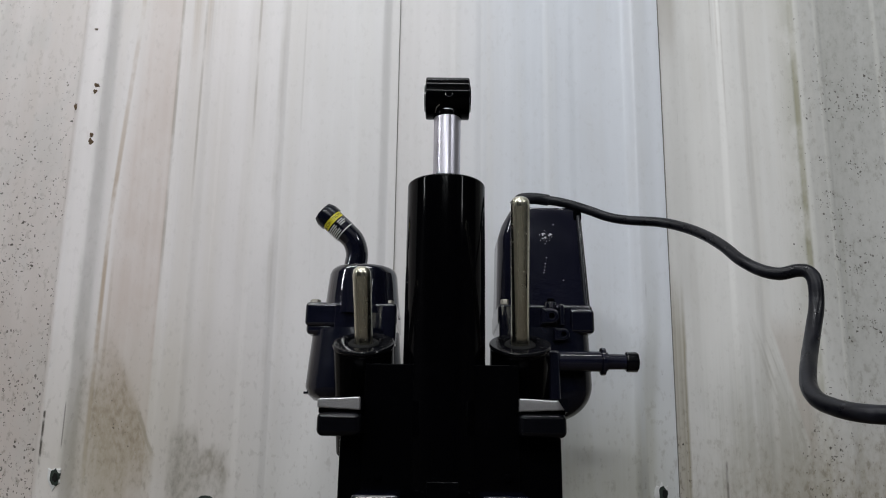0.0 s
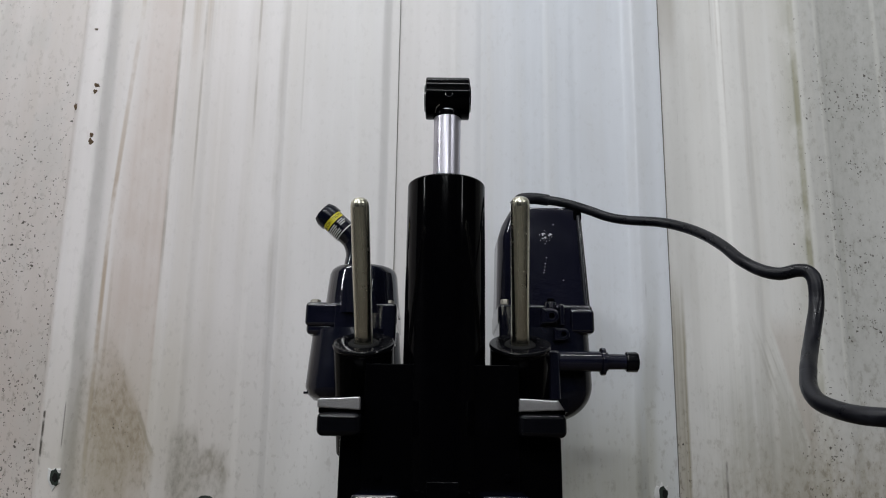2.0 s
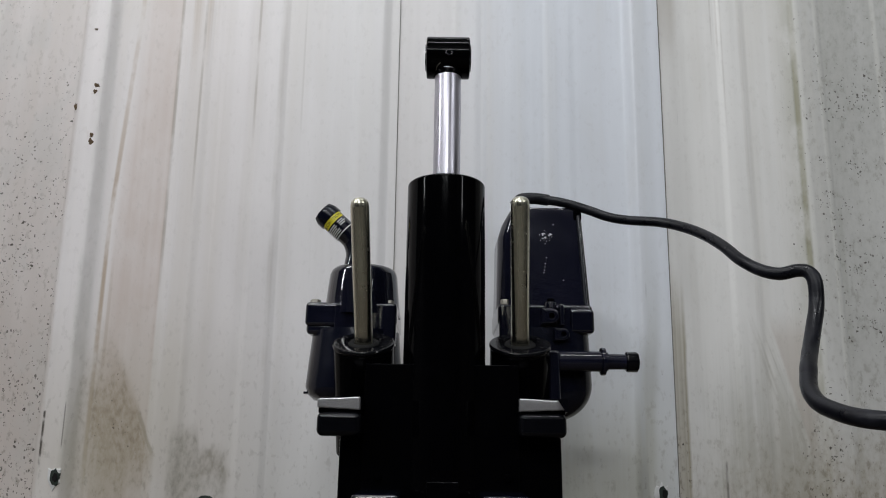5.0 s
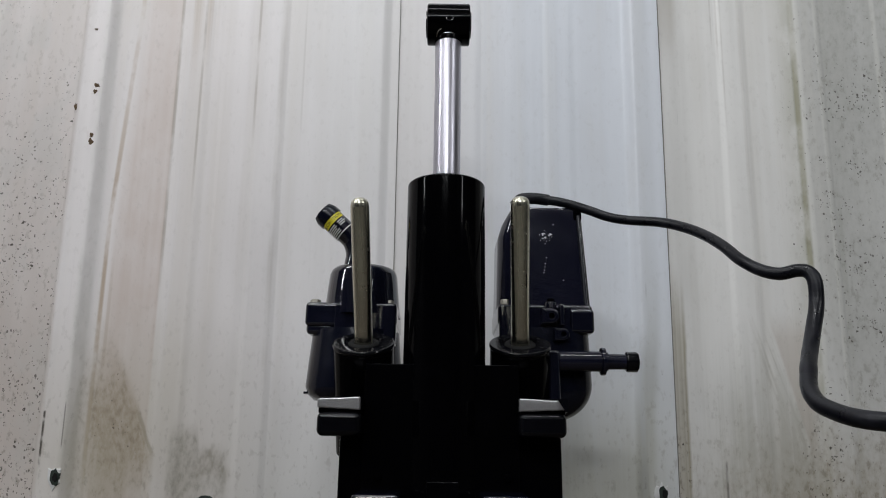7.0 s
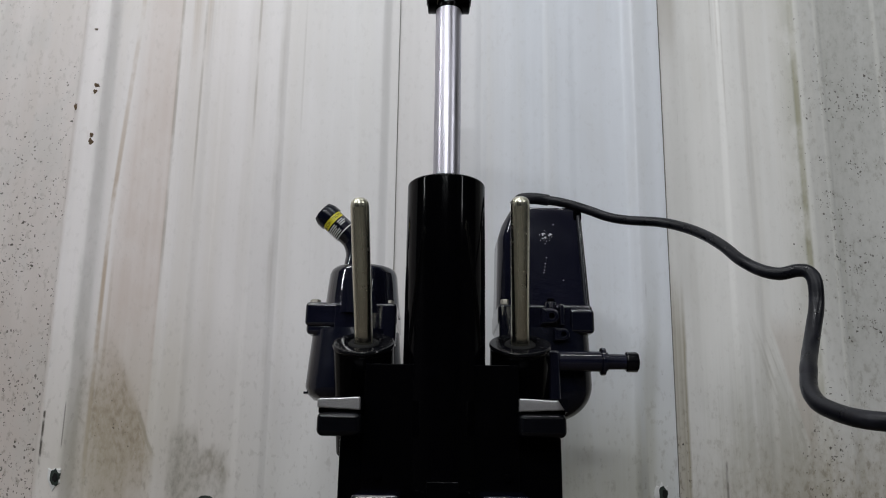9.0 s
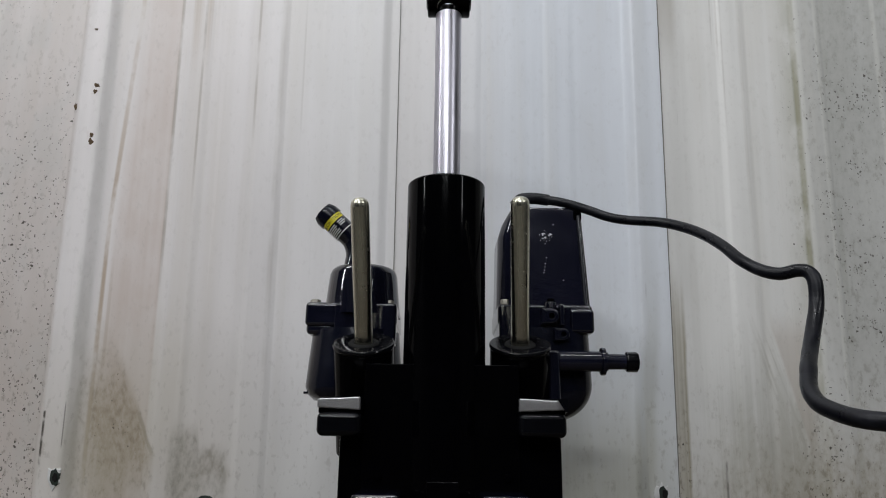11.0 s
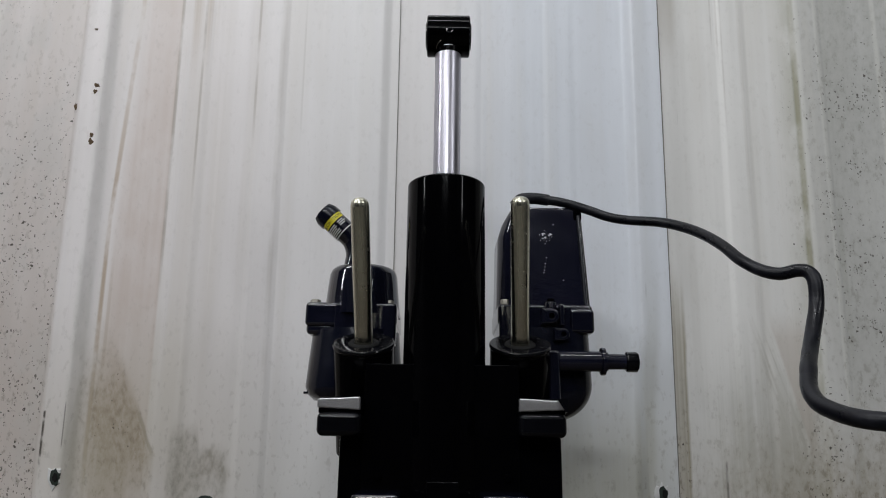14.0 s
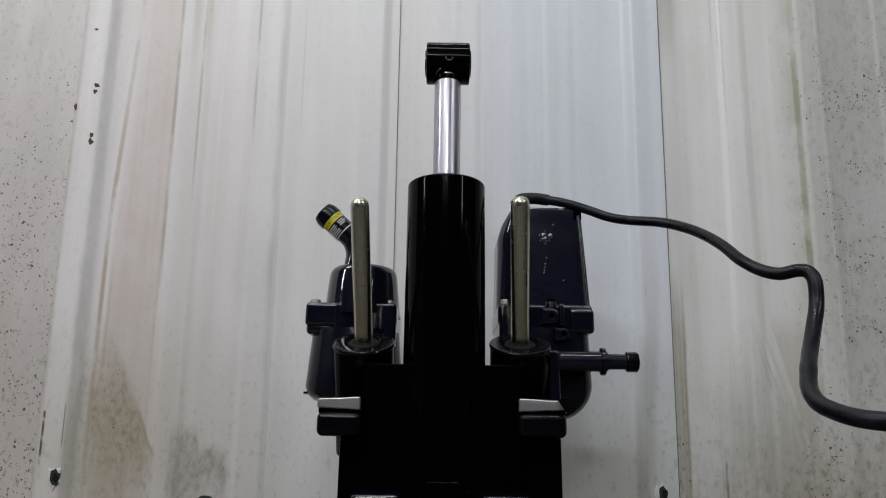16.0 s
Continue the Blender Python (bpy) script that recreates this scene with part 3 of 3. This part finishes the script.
def curved_patch(a0, a1, h0, h1, r, n=14):
    """A thin curved label on a round sleeve."""
    bm = bmesh.new()
    rows = []
    for rr in (r, r + 0.00022):
        for h in (h0, h1):
            rows.append([bm.verts.new((rr * math.cos(radians(a0 + (a1 - a0) * k / n)), rr * math.sin(radians(a0 + (a1 - a0) * k / n)), h)) for k in range(n + 1)])
    lo0, lo1, hi0, hi1 = rows
    for k in range(n):
        bm.faces.new((hi0[k], hi0[k + 1], hi1[k + 1], hi1[k]))
        bm.faces.new((lo0[k], lo1[k], lo1[k + 1], lo0[k + 1]))
        bm.faces.new((lo0[k], lo0[k + 1], hi0[k + 1], hi0[k]))
        bm.faces.new((lo1[k], hi1[k], hi1[k + 1], lo1[k + 1]))
    for k in (0, n):
        bm.faces.new((lo0[k], hi0[k], hi1[k], lo1[k]))
    return bm


def label_bands(sleeve):
    """Yellow heading over white bars of small print, turned to the camera side."""
    way = sleeve.matrix_basis.to_3x3().inverted() @ Vector((0.05, -1, -0.15))
    mid = math.degrees(math.atan2(way.y, way.x))
    r = 0.0104
    part("label_heading", curved_patch(mid - 70, mid + 62, 0.0118, 0.0168, r), YELLOW, sleeve, "yellow warning heading")
    part("label_edge", curved_patch(mid - 70, mid + 62, 0.0000, 0.0009, r), WHITE, sleeve)
    part("label_side", curved_patch(mid - 72, mid - 68, 0.0000, 0.0118, r, 2), WHITE, sleeve)
    rng = random.Random(2)
    for k in range(5):
        h = 0.0022 + k * 0.0018
        part("print_bar", curved_patch(mid - 62, mid - 62 + rng.uniform(44, 56), h, h + 0.0009, r, 8), WHITE, sleeve)
        if k > 1:
            part("print_bar", curved_patch(mid + 8, mid + 8 + rng.uniform(30, 46), h, h + 0.0009, r, 8), WHITE, sleeve)
    bm = bmesh.new()
    tri = []
    for rr in (r + 0.0001, r + 0.0003):
        tri.append([(rr * math.cos(radians(mid - 60 + u)), rr * math.sin(radians(mid - 60 + u)), h) for u, h in ((-9, 0.0126), (9, 0.0126), (0, 0.0160))])
    part("warning_triangle", skin(bm, tri), INK, sleeve)
    font = bpy.data.curves.new("heading_text", "FONT")
    font.body, font.size, font.extrude, font.align_x, font.align_y = "CAUTION", 0.0041, 0.00004, "CENTER", "CENTER"
    tmp = bpy.data.objects.new("heading_text", font)
    scene.collection.objects.link(tmp)
    dep = bpy.context.evaluated_depsgraph_get()
    me = bpy.data.meshes.new_from_object(tmp.evaluated_get(dep))
    bpy.data.objects.remove(tmp)
    bm = bmesh.new()
    bm.from_mesh(me)
    for v in bm.verts:
        a = radians(mid + 6) + v.co.x / r
        rr = r + 0.00028 + v.co.z
        v.co = Vector((rr * math.cos(a), rr * math.sin(a), 0.0143 + v.co.y))
    part("heading_text", bm, INK, sleeve)


def bored_tab(x0, x, z, r, bore, y0, y1):
    """A plate with one round end and a hole through it; y0 is its face."""
    def outline(inset, y):
        pts = [(x + (r - inset) * math.cos(radians(a)), y, z + (r - inset) * math.sin(radians(a))) for a in range(-90, 91, 15)]
        top = [(x + (x0 - x) * k / 4, y, z + r - inset) for k in (1, 2, 3)]
        low = [(x + (x0 - x) * k / 4, y, z - r + inset) for k in (3, 2, 1)]
        return pts + top + [(x0 + inset, y, z + r - inset), (x0 + inset, y, z - r + inset)] + low

    def circle(c, y):
        out = []
        for px, _, pz in outline(0.0, 0.0):
            a = math.atan2(pz - z, px - x)
            out.append((x + c * math.cos(a), y, z + c * math.sin(a)))
        return out

    return skin(bmesh.new(), [outline(0, y1), outline(0, y0 + 0.0014), outline(0.0005, y0 + 0.0004), outline(0.0014, y0), circle(bore * 1.2, y0), circle(bore, y0 + 0.0004), circle(bore, y1)], False)


def motor(unit):
    """Boxy electric motor housing with its flange and brackets."""
    rings = []
    for z, x0, x1, y0, y1, r in ((0.1000, 0.0440, 0.1225, 0.044, 0.108, 0.016), (0.1300, 0.0446, 0.1208, 0.0445, 0.108, 0.016), (0.1660, 0.0455, 0.1186, 0.045, 0.108, 0.016),
                                 (0.1780, 0.0490, 0.1178, 0.0450, 0.107, 0.015), (0.1880, 0.0545, 0.1170, 0.0450, 0.106, 0.013), (0.1905, 0.0560, 0.1168, 0.0454, 0.105, 0.012), (0.1916, 0.0572, 0.1160, 0.0466, 0.104, 0.0115), (0.1920, 0.0585, 0.1150, 0.0490, 0.103, 0.011)):
        rings.append(round_ring(x0, x1, y0, y1, r, z, 7, 0.0045))
    body = part("motor_housing", skin(bmesh.new(), rings), PAINT_MOTOR, unit, "black painted motor housing with chipped paint")
    # bead and lip take the paler paint that imitates an edge highlight
    part("corner_bead", sweep([Vector((0.1140 + 0.0040 * (1 - k / 10), 0.0452, 0.104 + 0.080 * k / 10)) for k in range(11)], 0.0020, 16), PAINT_EDGE, body)
    part("top_lip", box(0.060, 0.1150, 0.0462, 0.060, 0.1860, 0.1892, 0.0009, 3), PAINT_EDGE, body)
    part("cable_clip", box(0.1100, 0.1172, 0.0440, 0.0530, 0.1800, 0.1905, 0.0014, 2), PAINT, body)
    rng = random.Random(7)
    chips = [(0.0862 + rng.gauss(0, 0.0026), 0.1652 + rng.gauss(0, 0.0032), rng.choice((0.0002, 0.0003, 0.0004, 0.0006, 0.0010))) for _ in range(30)]
    chips += [(0.0862 - 0.0028 * (0.1468 - z) / 0.0135, z, rng.uniform(0.00042, 0.00058)) for z in (0.1468, 0.1412, 0.1384, 0.1356, 0.1333)] + [(0.100, 0.127, 0.0005), (0.0925, 0.176, 0.0005)]
    for x, z, r in chips:
        bm = bmesh.new()
        ang = rng.uniform(0, 3.1)
        pts = [(r * rng.uniform(0.6, 1.4) * math.cos(a) * 1.3, r * rng.uniform(0.6, 1.3) * math.sin(a)) for a in [2 * math.pi * k / 6 for k in range(6)]]
        pts = [(p * math.cos(ang) - q * math.sin(ang), p * math.sin(ang) + q * math.cos(ang)) for p, q in pts]
        skin(bm, [[(p, 0.0006, q) for p, q in pts], [(p * 0.8, -0.0003, q * 0.8) for p, q in pts]])
        part("paint_chip", bm, BARE, body, "", pose(x, 0.0444 + 0.0139 * (z - 0.130), z))
    fl = box(0.0435, 0.1215, 0.034, 0.104, 0.0865, 0.1045, 0.0034, 4)
    box(0.0445, 0.1050, 0.0336, 0.096, 0.0700, 0.1036, 0.002, 2, fl)
    box(0.1020, 0.1222, 0.0315, 0.100, 0.0806, 0.1010, 0.0034, 4, fl)
    flange = part("flange", fl, PAINT_CAST, unit)
    part("bolt", hex_head(0.0036, 0.0050), BOLT, flange, "dull zinc bolt", pose(0.0500, 0.042, 0.1042))
    part("bolt", hex_head(0.0032, 0.0040), PAINT, flange, "", pose(0.0880, 0.040, 0.106))
    # cast tabs, each with a bored hole, and an upright rib beside them
    for x0, x, z, r, bore in ((0.0782, 0.0866, 0.0938, 0.0064, 0.0024), (0.0880, 0.0957, 0.0790, 0.0053, 0.0020)):
        part("cast_tab", bored_tab(x0, x, z, r, bore, 0.0268, 0.0360), PAINT_CAST, flange, "cast tab with a bored hole")
        # dark disc added to stand in for the shade inside the bore
        part("bore_back", lathe([(bore * 1.15, 0.0335), (bore * 1.15, 0.0350)], 16, "y", at=(x, 0, z)), SEAL, flange)
    part("upright_rib", box(0.0930, 0.0972, 0.0275, 0.0365, 0.0860, 0.1040, 0.0014, 3), PAINT_CAST, flange)
    part("bolt_boss", lathe([(0.0052, 0.0990), (0.0052, 0.1050), (0.0046, 0.1058), (0.001, 0.1060)], 20, at=(0.0868, 0.0340, 0)), PAINT_CAST, flange)
    rings = []
    for k in range(13):
        q = math.sin(math.pi / 2 * k / 12)
        z = 0.0112 + 0.0300 * (1 - math.cos(math.pi / 2 * k / 12))
        rings.append(round_ring(0.0560 - 0.011 * q, 0.0900 + 0.0320 * q, 0.050 - 0.018 * q, 0.080 + 0.021 * q, 0.012 + 0.010 * q, z, 9))
    rings.append(round_ring(0.0450, 0.1200, 0.032, 0.101, 0.020, 0.085, 9))
    part("pump_body", skin(bmesh.new(), rings), PAINT_PUMP, unit)
    part("side_web", box(0.0800, 0.0890, 0.0080, 0.0400, 0.0200, 0.0640, 0.0020, 3), PAINT_CAST, unit)
    # pipe union
    f = part("pipe_union", lathe([(0.0078, 0.0780), (0.0082, 0.0850), (0.0080, 0.1235), (0.0074, 0.1240), (0.0074, 0.1290), (0.0062, 0.1295), (0.0060, 0.1440), (0.003, 0.1445)], 32, "x", at=(0, 0.024, 0.0572)), PAINT_MOTOR, unit, "black pipe union")
    part("collar", lathe([(0.0074, 0.1238), (0.0108, 0.1240), (0.0110, 0.1250), (0.0108, 0.1268), (0.0070, 0.1270)], 32, "x", at=(0, 0.024, 0.0572)), PAINT_MOTOR, f)
    part("nut", lathe([(0.0062, 0.1430), (0.0078, 0.1438), (0.0080, 0.1445), (0.0080, 0.1520), (0.0074, 0.1528), (0.0060, 0.1530)], 8, "x", at=(0, 0.024, 0.0572)), PAINT_CAP, f)


def lower_body(unit):
    part("manifold", box(-0.0735, 0.0838, -0.020, 0.072, -0.118, -0.001, 0.002, 3), PAINT, unit, "black valve body casting")
    part("manifold_bridge", box(-0.0570, 0.0540, -0.0215, 0.060, -0.050, 0.0490, 0.0006, 2), TRIM_PAINT, unit)
    for x0, x1, z0, z1 in ((-0.0868, -0.0565, -0.0022, 0.0238), (0.0515, 0.0842, -0.0016, 0.0240)):
        lug = part("lug", box(x0, x1, -0.0440, 0.012, z0, z0 + 0.0162, 0.0042, 5), PAINT_CAP, unit, "")
        part("lug_top", box(x0 + 0.0004, x1 - 0.0004, -0.0400, 0.012, z0 + 0.0150, z1 + 0.0005, 0.0012, 2), PAINT, lug)
        bm = box(x0 + 0.0002, x1 - 0.0008, -0.0452, -0.0390, z1 - 0.0086, z1, 0.0010, 3)
        bmesh.ops.subdivide_edges(bm, edges=[e for e in bm.edges if e.calc_length() > 0.008], cuts=7, use_grid_fill=True)
        for v in bm.verts:
            u = (v.co.x - x0) / (x1 - x0)
            u = u if x0 < 0 else 1 - u
            v.co.z += 0.0003 * noise.noise(v.co * 300)
            v.co.z += (0.0016 * u - 0.0012) if v.co.z > z1 - 0.0043 else 0.0014 * (1 - u)
            v.co.y += 0.0010 * (v.co.z - z1) / 0.0086 * -1.5
        part("bare_face", bm, BARE, lug, "bare cast metal face where paint is ground off")
        # paint left over the outer end of the ground face
        if x0 > 0:
            flap = [(x1 - 0.0068, z1 + 0.0004), (x1 + 0.0003, z1 + 0.0006), (x1 + 0.0003, z1 - 0.0084), (x1 - 0.0012, z1 - 0.0084)]
            part("paint_remnant", skin(bmesh.new(), [[(a, -0.0400, c) for a, c in flap], [(a, -0.0462, c) for a, c in flap]]), PAINT_CAP, lug, "flap of black paint left on the bare face")
    for x0, x1, z1 in ((-0.0590, -0.0282, -0.0378), (0.0250, 0.0570, -0.0380)):
        c = part("clamp_block", box(x0, x1, -0.062, -0.010, -0.118, z1, 0.0030, 4), PAINT_CAST, unit, "")
        part("clamp_bolt", hex_head(0.0026, 0.0030), PAINT, c, "", pose((-0.0452 if x0 < 0 else 0.0455), -0.022, -0.0290, 90))
    part("lower_pin_cover", box(-0.0112, 0.0105, -0.050, -0.020, -0.118, -0.0302, 0.0010, 3), PAINT, unit)
    part("foot", box(-0.0735, 0.0838, -0.058, 0.080, -0.132, -0.117, 0.002, 2), PAINT, unit)


def build_unit():
    unit = thing("hydraulic_tilt_unit", UNIT_POSE, "gloss black hydraulic tilt and trim unit with chrome rods", "hydraulic unit")
    tilt_ram(unit)
    trim_ram(unit, "west", -1.25)
    trim_ram(unit, "east", -2.2)
    reservoir(unit)
    motor(unit)
    lower_body(unit)


# ---- the cable ----
TAIL_PIVOT = Vector((0.2056, -0.1315, OZ + 0.0473))


def build_cable():
    c = thing("power_cable", pose(0, 0, 0), "thick black rubber power cable hanging from the motor", "cable")
    up = [(0.0600, 0.0642, 0.1905), (0.0660, 0.0640, 0.1965), (0.0771, 0.0638, 0.1972), (0.0871, 0.0641, 0.1962), (0.1036, 0.0599, 0.1923), (0.1223, 0.0561, 0.1856), (0.1372, 0.0474, 0.1777),
          (0.1514, 0.0382, 0.1728), (0.1736, 0.0190, 0.1668), (0.1873, 0.0002, 0.1582), (0.1953, -0.0182, 0.1482), (0.2002, -0.0365, 0.1370), (0.2042, -0.0544, 0.1240), (0.2113, -0.0679, 0.1148),
          (0.2198, -0.0773, 0.1108), (0.2284, -0.0827, 0.1123), (0.2332, -0.0877, 0.1106), (0.2350, -0.0915, 0.1038), (0.2337, -0.0935, 0.0887), (0.2268, -0.1009, 0.0739), (0.2171, -0.1134, 0.0594), (0.2056, -0.1315, 0.0473)]
    down = [(0.2056, -0.1315, 0.0473), (0.1985, -0.1450, 0.0379), (0.1955, -0.1590, 0.0312), (0.1967, -0.1736, 0.0277), (0.1992, -0.1885, 0.0259), (0.2059, -0.1986, 0.0254), (0.2181, -0.2087, 0.0252), (0.2500, -0.2250, 0.0240), (0.31, -0.235, 0.020)]
    lift = Vector((0, 0, OZ))
    part("sheath", sweep(smooth_path([Vector(p) + lift for p in up + down[1:2]], 6), lambda u: 0.0040 + 0.0006 * ease((u - 0.42) / 0.46) - 0.0018 * ease((u - 0.9545) / 0.0455), 20), RUBBER, c, "")
    part("boot", sweep(smooth_path([Vector(p) + lift for p in up[:5]], 5)[:17], 0.0050, 20), RUBBER, c)
    back = TAIL_PIVOT - lift
    down = up[-2:-1] + down
    end = sweep(smooth_path([Vector(p) - back for p in down], 6), lambda u: 0.0028 + 0.0018 * ease(u / 0.111), 20)
    KEYED["tail"] = part("tail", end, RUBBER, c, "", Matrix.Translation(TAIL_PIVOT))


def motions():
    def ram_pose(side, s, lean_y):
        x, y, z = TRIM_BASE[side]
        return pose(x, y, z, TRIM_TILT, lean_y, 0) @ pose(0, 0, s)

    walk(KEYED["west"], [(t, ram_pose("west", s, -1.25)) for t, s in (
        (0.0, 0.0590), (0.25, 0.0672), (0.5, 0.0752), (0.75, 0.0844), (1.0, 0.0939), (1.2, 0.1017), (1.38, 0.1085), (1.5, 0.1096), (1.7, 0.1105), (2.0, 0.1105), (16.0, 0.1105))])
    walk(KEYED["east"], [(t, ram_pose("east", 0.1125, -2.2)) for t in (0.0, 16.0)])
    walk(KEYED["tilt"], [(t, pose(0, 0, z)) for t, z in (
        (0.0, 0.2519), (1.0, 0.2519), (2.0, 0.2519), (2.2, 0.2523), (2.5, 0.2549), (3.0, 0.2605), (3.5, 0.2672), (4.0, 0.2744), (5.0, 0.2896), (6.0, 0.3054), (6.5, 0.3134), (7.0, 0.3214), (7.5, 0.3295),
        (8.0, 0.3371), (8.5, 0.3454), (9.0, 0.3525), (9.5, 0.3600), (9.8, 0.3632), (10.1, 0.3624), (10.5, 0.3557), (11.0, 0.3488), (11.5, 0.3421), (12.0, 0.3355), (12.5, 0.3295), (13.0, 0.3230), (13.5, 0.3166),
        (14.0, 0.3102), (14.5, 0.3032), (15.0, 0.2969), (15.5, 0.2906), (16.0, 0.2843))])
    walk(KEYED["tail"], [(t, Matrix.Translation(TAIL_PIVOT + Vector((0.0004 * k, 0, -0.0005 * k))) @ pose(0, 0, 0, 2.3 * k, 0.6 * k, 0)) for t, k in (
        (0.0, 0.0), (1.5, 0.3), (3.5, 0.6), (5.0, 0.85), (7.0, 1.0), (9.0, 1.0), (12.5, 1.0), (16.0, 0.95))])


build_structure()
build_bench()
build_unit()
build_cable()
motions()
